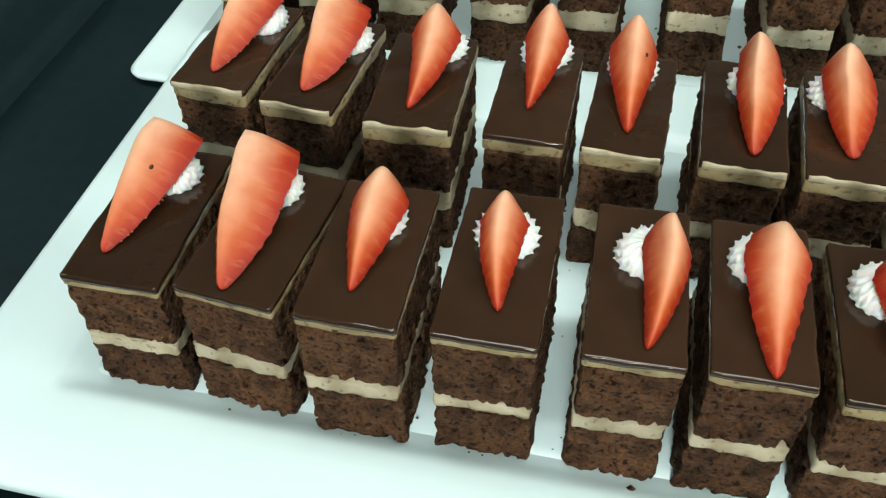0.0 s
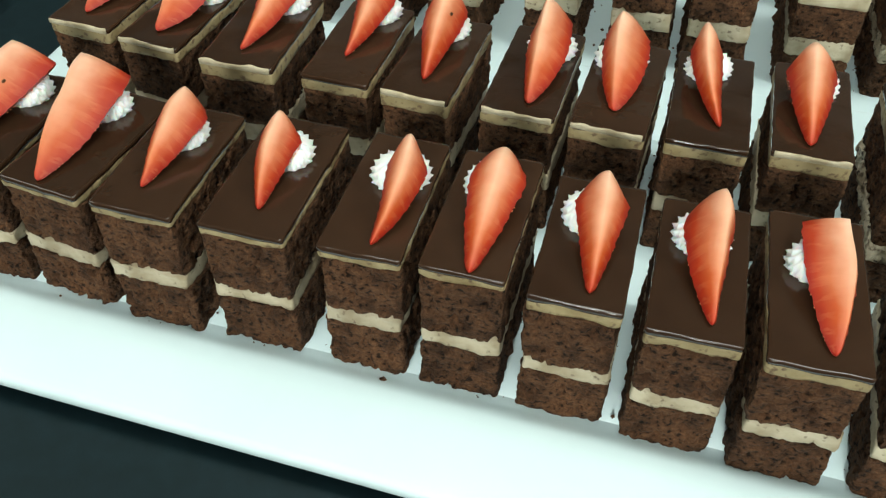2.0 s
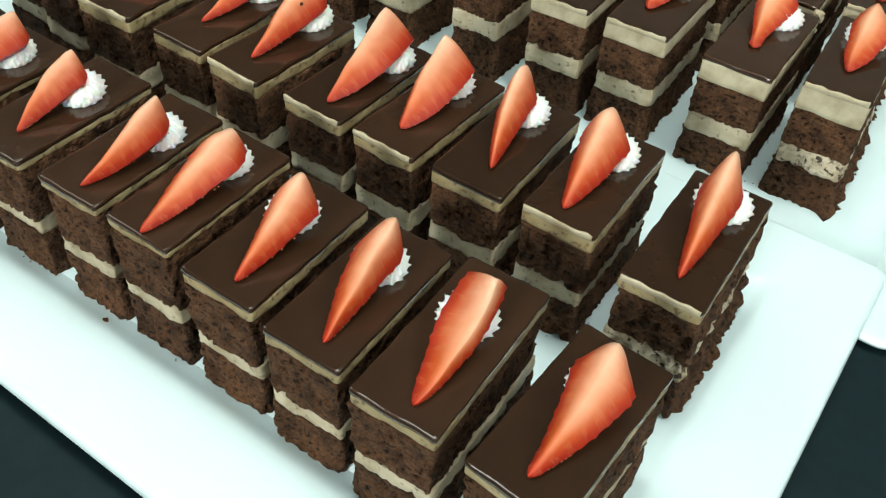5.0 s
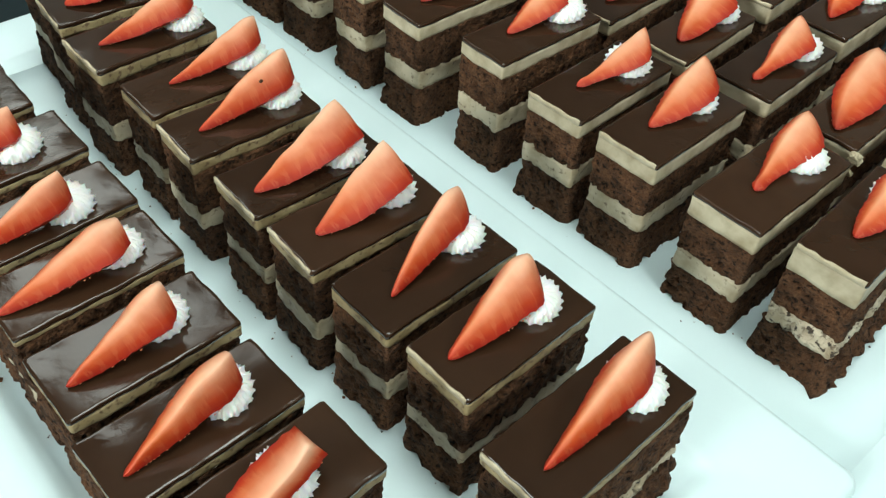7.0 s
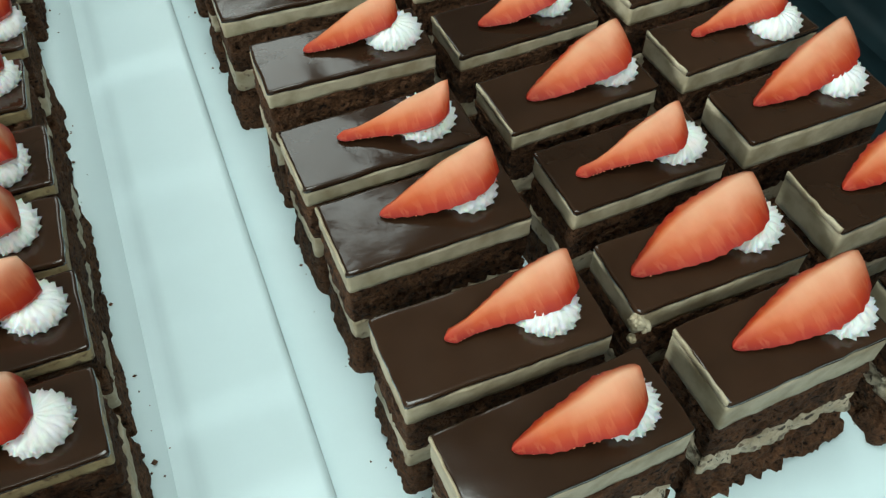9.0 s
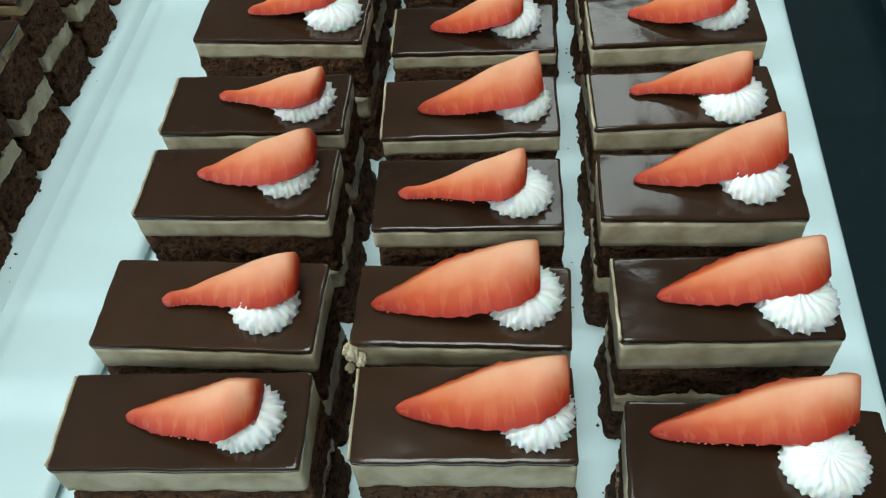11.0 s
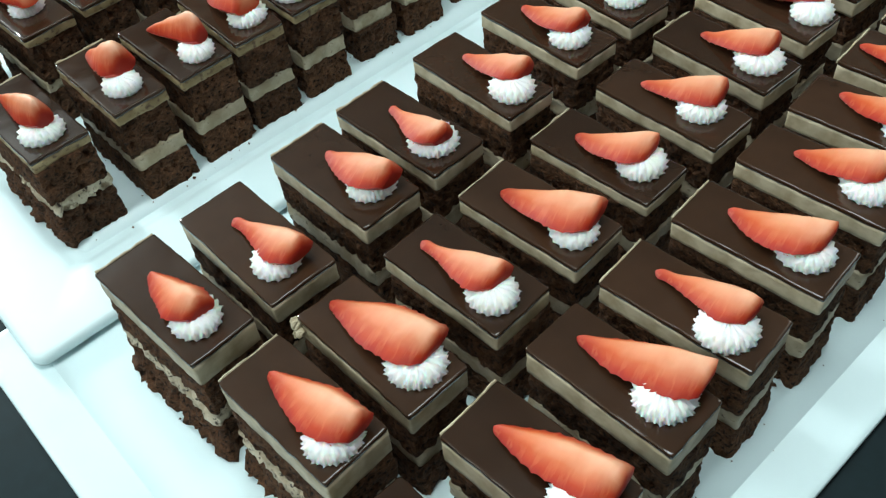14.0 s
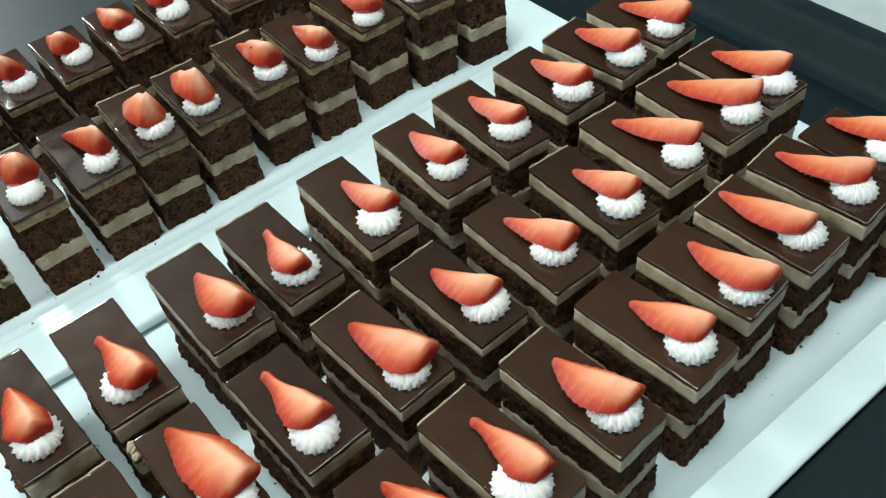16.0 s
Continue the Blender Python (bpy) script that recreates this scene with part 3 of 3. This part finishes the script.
    for i in range(3, stations):
        s = ((i + 0.5) / stations) ** 1.1
        half, turn_in, top, edge, belly = section(s)
        outer = half * (skew + (reach - skew) * turn_in)
        for t in (-0.9, -0.5, 0.5, 0.9):
            if rng.random() < 0.36:
                bow = max(0.0, 1 - t * t) ** 0.5
                c = Vector(place(s, t * (outer if t > 0 else half), edge + (belly - edge) * bow, 1.0))
                k = len(dv)
                for o in ((0.00024, 0, 0), (-0.00024, 0, 0), (0, 0.0004, 0), (0, -0.0004, 0), (0, 0, 0.00024), (0, 0, -0.00024)):
                    dv.append(tuple(c + Vector(o)))
                df += [(k + p, k + q, k + r) for p, q, r in ((0, 2, 4), (2, 1, 4), (1, 3, 4), (3, 0, 4), (2, 0, 5), (1, 2, 5), (3, 1, 5), (0, 3, 5))]
    return (fv, ff, fuv), (sv, sf), (dv, df)


LEANS = {"A": (-0.85, -0.75, -0.1, -0.15, 0.3, 0.1, 0.1, 0.55, 0.65, 0.0), "B": (-0.6, -0.6, -0.1, 0.0, 0.0, -0.35, -0.45, -0.2, -0.1, 0.0)}
TILT_UP = 4.2  # height of the broad end's underside over the glaze
NECKED = {("C", 6), ("C", 8), ("D", 7), ("E", 6)}
FLAT = {("A", 0), ("A", 1), ("A", 8), ("B", 0), ("B", 1), ("B", 5), ("B", 6)}
LAYERS = {  # lower sponge, cream, mousse; the upper sponge takes the rest
    "A": (0.0180, 0.0055, 0.0017), "B": (0.0165, 0.0072, 0.0040),
    "C": (0.0170, 0.0088, 0.0105), "D": (0.0170, 0.0085, 0.0112), "E": (0.0170, 0.0085, 0.0112)}
MOUSSE_DEPTH = {"C": (6, 6, 6, 5.5, 5.5, 5, 5.5, 6.5, 8.5, 10.5), "D": (7, 7, 7, 6.5, 6, 4.5, 5.5, 6, 9, 10.5), "E": (7.5, 7.5, 7.5, 7.5, 7.5, 7, 8.5, 9.5, 10, 10.5)}


def cake_slice(row, i, spec, garnish):
    x, y, turn, w, l, top = (v / 1000 for v in spec)
    seed = 11 + "ABCDE".index(row) * 10 + i
    rng = random.Random(seed)
    base = WELL_A if row in "AB" else WELL_B
    squat = (top - base) / (0.050 if row in "AB" else 0.0557)
    a, b, d = (v * squat for v in LAYERS[row])
    if row == "A" and i >= 6:
        d += 0.0016
    d = MOUSSE_DEPTH[row][i] / 1000 if row in MOUSSE_DEPTH else d
    height = top - base
    end = i == 9 and row in "BCDE"
    k = 1 + rng.uniform(-0.02, 0.02)
    z1, z2 = a * k, (a + b) * k + rng.uniform(-0.0004, 0.0004)
    z4 = height - 0.0019
    z3 = z4 - d * rng.uniform(0.9, 1.1)
    thick, thin = (v * squat for v in {"A": (0.0215, 0.0058), "B": (0.0188, 0.0078)}.get(row, (0.0178, 0.0092)))
    z2 = max(z2, z3 - thick)
    z1 = max(z1, z2 - thin)
    label = {"A": "layered chocolate cake slice with thin coffee cream under a dark glaze",
             "B": "layered chocolate and coffee cream cake slice with a glossy dark glaze"}.get(row, "chocolate cake slice with thick coffee mousse and glossy dark glaze")
    cake = tagged(new("cake_slice"), label, "cake", "slices of chocolate cake")
    cake.matrix_world = pose(x, y, base, 0, 0, spec[2])
    wavy = [(lambda px, py, z=z, n=n, am=am: z + am * (n3(px, py, 0, 120, seed + n) + 0.5 * n3(px, py, 0, 420, seed + n) + (0.45 * n3(px, py, 0, 1100, seed + n) if n < 3 else 0.0)))
            for n, (z, am) in enumerate(((0.0, 0.0), (z1, 0.0010), (z2, 0.0010), (z3, 0.0011 if row in "AB" else 0.0006), (z4, 0.0007 if row in "AB" else 0.00035), (height, 0.0)))]
    def shift():
        return (rng.uniform(-0.0005, 0.0005), rng.uniform(-0.0006, 0.0006))
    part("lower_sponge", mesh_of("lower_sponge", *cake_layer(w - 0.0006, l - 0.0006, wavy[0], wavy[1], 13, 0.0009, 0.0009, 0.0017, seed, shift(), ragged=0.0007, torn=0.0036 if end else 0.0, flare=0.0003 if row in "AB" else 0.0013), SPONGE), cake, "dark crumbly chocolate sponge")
    part("cream_filling", mesh_of("cream_filling", *cake_layer(w - 0.0008, l - 0.0008, wavy[1], wavy[2], 6, 0.0011, 0.0011 if end else 0.0006, 0.0030 if end else 0.0005, seed + 1, shift(), torn=0.0014 if end else 0.0), CRUMBED if end else CREAM), cake, "pale coffee cream")
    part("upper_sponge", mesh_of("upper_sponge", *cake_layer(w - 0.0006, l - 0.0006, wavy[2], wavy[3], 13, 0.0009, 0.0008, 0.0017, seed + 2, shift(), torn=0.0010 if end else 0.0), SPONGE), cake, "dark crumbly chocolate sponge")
    part("mousse", mesh_of("mousse", *cake_layer(w - 0.0002, l - 0.0002, wavy[3], wavy[4], 5, 0.0012, 0.0002, 0.0001, seed + 3, (0, 0)), SMEARED if row in "AB" else MOUSSE), cake, "smooth tan coffee mousse")
    part("glaze", mesh_of("glaze", *glaze_layer(w, l, wavy[4], wavy[5], seed), GLAZE), cake, "glossy dark chocolate glaze")
    if (row, i) == ("D", 8):
        for dx, dy, dz, r in ((0.0005, 0.0, -0.003, 0.0022), (0.0012, 0.0022, -0.0055, 0.0018), (0.0014, -0.0008, -0.0095, 0.0013)):
            bm = bmesh.new()
            bmesh.ops.create_icosphere(bm, subdivisions=3, radius=r)
            for v in bm.verts:
                v.co *= 1 + 0.5 * n3(*v.co, 700, seed) + 0.25 * n3(*v.co, 1700, seed)
                v.co += Vector((w / 2 + dx, -l / 2 + dy, height + dz))
            me = bpy.data.meshes.new("mousse_chunk")
            bm.to_mesh(me)
            bm.free()
            me.materials.append(MOUSSE)
            part("mousse_chunk", me, cake, "broken lump of tan mousse")
    if row != "A" and rng.random() < 0.6:
        part("mousse_lip", mesh_of("mousse_lip", *mousse_lip(w, l, height, seed), MOUSSE), cake, "thin ragged tan film of mousse")
    tx, ty, length, heading, width, rx, ry, rise = garnish
    ros = part("cream_rosette", mesh_of("cream_rosette", *rosette(seed, {"A": 0.0081, "B": 0.0083}.get(row, 0.0091) * rng.uniform(0.94, 1.05)), WHIPPED), cake, "piped white whipped cream rosette")
    spin = Matrix.Rotation(-radians(spec[2]), 4, "Z")
    ros.matrix_basis = Matrix.Translation(spin @ Vector((rx / 1000, ry / 1000, height - 0.0003))) @ Matrix.Rotation(seed * 1.3, 4, "Z")
    flesh, skin, seeds = berry(length / 1000, rise / 1000, width / 1000, (row, i) in NECKED, (row, i) in FLAT, row in "AB" and (row, i) not in FLAT, row in "CDE", LEANS[row][i] if row in "AB" else -0.38, seed)
    fruit = tagged(new("strawberry_slice"), "red strawberry wedge, cut face up, leaning on whipped cream", "strawberry", "strawberry wedges")
    fruit.matrix_world = pose(x + tx / 1000, y + ty / 1000, top + 0.0002, math.degrees(math.asin(TILT_UP / length)), 0, heading)
    me = mesh_of("flesh", flesh[0], flesh[1], FLESH_CUT if row in "AB" else FLESH)
    uv = me.uv_layers.new(name="grain")
    for loop in me.loops:
        uv.data[loop.index].uv = flesh[2][loop.vertex_index]
    part("flesh", me, fruit, "pale pink to orange-red cut flesh")
    if (row, i) in {("A", 0), ("B", 4)}:
        bm = bmesh.new()
        bmesh.ops.create_icosphere(bm, subdivisions=2, radius=0.0006)
        for v in bm.verts:
            v.co = Vector((v.co.x, v.co.y * 1.3, v.co.z)) + Vector(flesh[0][22 * 13 + 9])
        speck = bpy.data.meshes.new("speck")
        bm.to_mesh(speck)
        bm.free()
        speck.materials.append(SPONGE)
        part("speck", speck, fruit, "tiny dark speck")
    part("skin", mesh_of("skin", *skin, SKIN), fruit, "shiny red skin")
    tagged(part("seeds", mesh_of("seeds", *seeds, SEED, False), fruit, "tiny yellow seeds"), kind="stuff")


for row, cakes, garnishes in (("A", CAKES_A, BERRIES_A), ("B", CAKES_B, BERRIES_B), ("C", CAKES_C, BERRIES_C), ("D", CAKES_D, BERRIES_D), ("E", CAKES_E, BERRIES_E)):
    for i, (spec, garnish) in enumerate(zip(cakes, garnishes)):
        cake_slice(row, i, spec, garnish)


def crumbs(seed):
    """Loose crumbs of sponge on the platters beside the slices."""
    rng = random.Random(seed)
    verts, faces = [], []
    for row, cakes, base in (("A", CAKES_A, WELL_A), ("B", CAKES_B, WELL_A), ("C", CAKES_C, WELL_B), ("D", CAKES_D, WELL_B), ("E", CAKES_E, WELL_B)):
        for x, y, turn, w, l, top in cakes:
            for _ in range(9):
                r = min(0.0013, 0.00022 + 0.0004 * rng.expovariate(1.6))
                side = rng.random()
                if side < 0.5:
                    px, py = rng.uniform(-w / 2, w / 2), rng.choice((-1, 1)) * (l / 2 + 0.9 + rng.expovariate(0.45))
                else:
                    px, py = rng.choice((-1, 1)) * (w / 2 + 0.8 + rng.expovariate(0.6)), rng.uniform(-l / 2, l / 2)
                c = Vector(((x + px) / 1000, (y + py) / 1000, base + r * 0.6))
                k = len(verts)
                for o in ((1, 0, 0), (-1, 0, 0), (0, 1, 0), (0, -1, 0), (0, 0, 1), (0, 0, -1)):
                    verts.append(tuple(c + Vector(o) * r * rng.uniform(0.6, 1.2)))
                faces += [(k + p, k + q, k + t) for p, q, t in ((0, 2, 4), (2, 1, 4), (1, 3, 4), (3, 0, 4), (2, 0, 5), (1, 2, 5), (3, 1, 5), (0, 3, 5))]
    ob = new("crumbs", mesh_of("crumbs", verts, faces, SPONGE, False))
    return tagged(ob, "scattered dark chocolate cake crumbs on the white platters", "crumbs", kind="stuff")


crumbs(5)
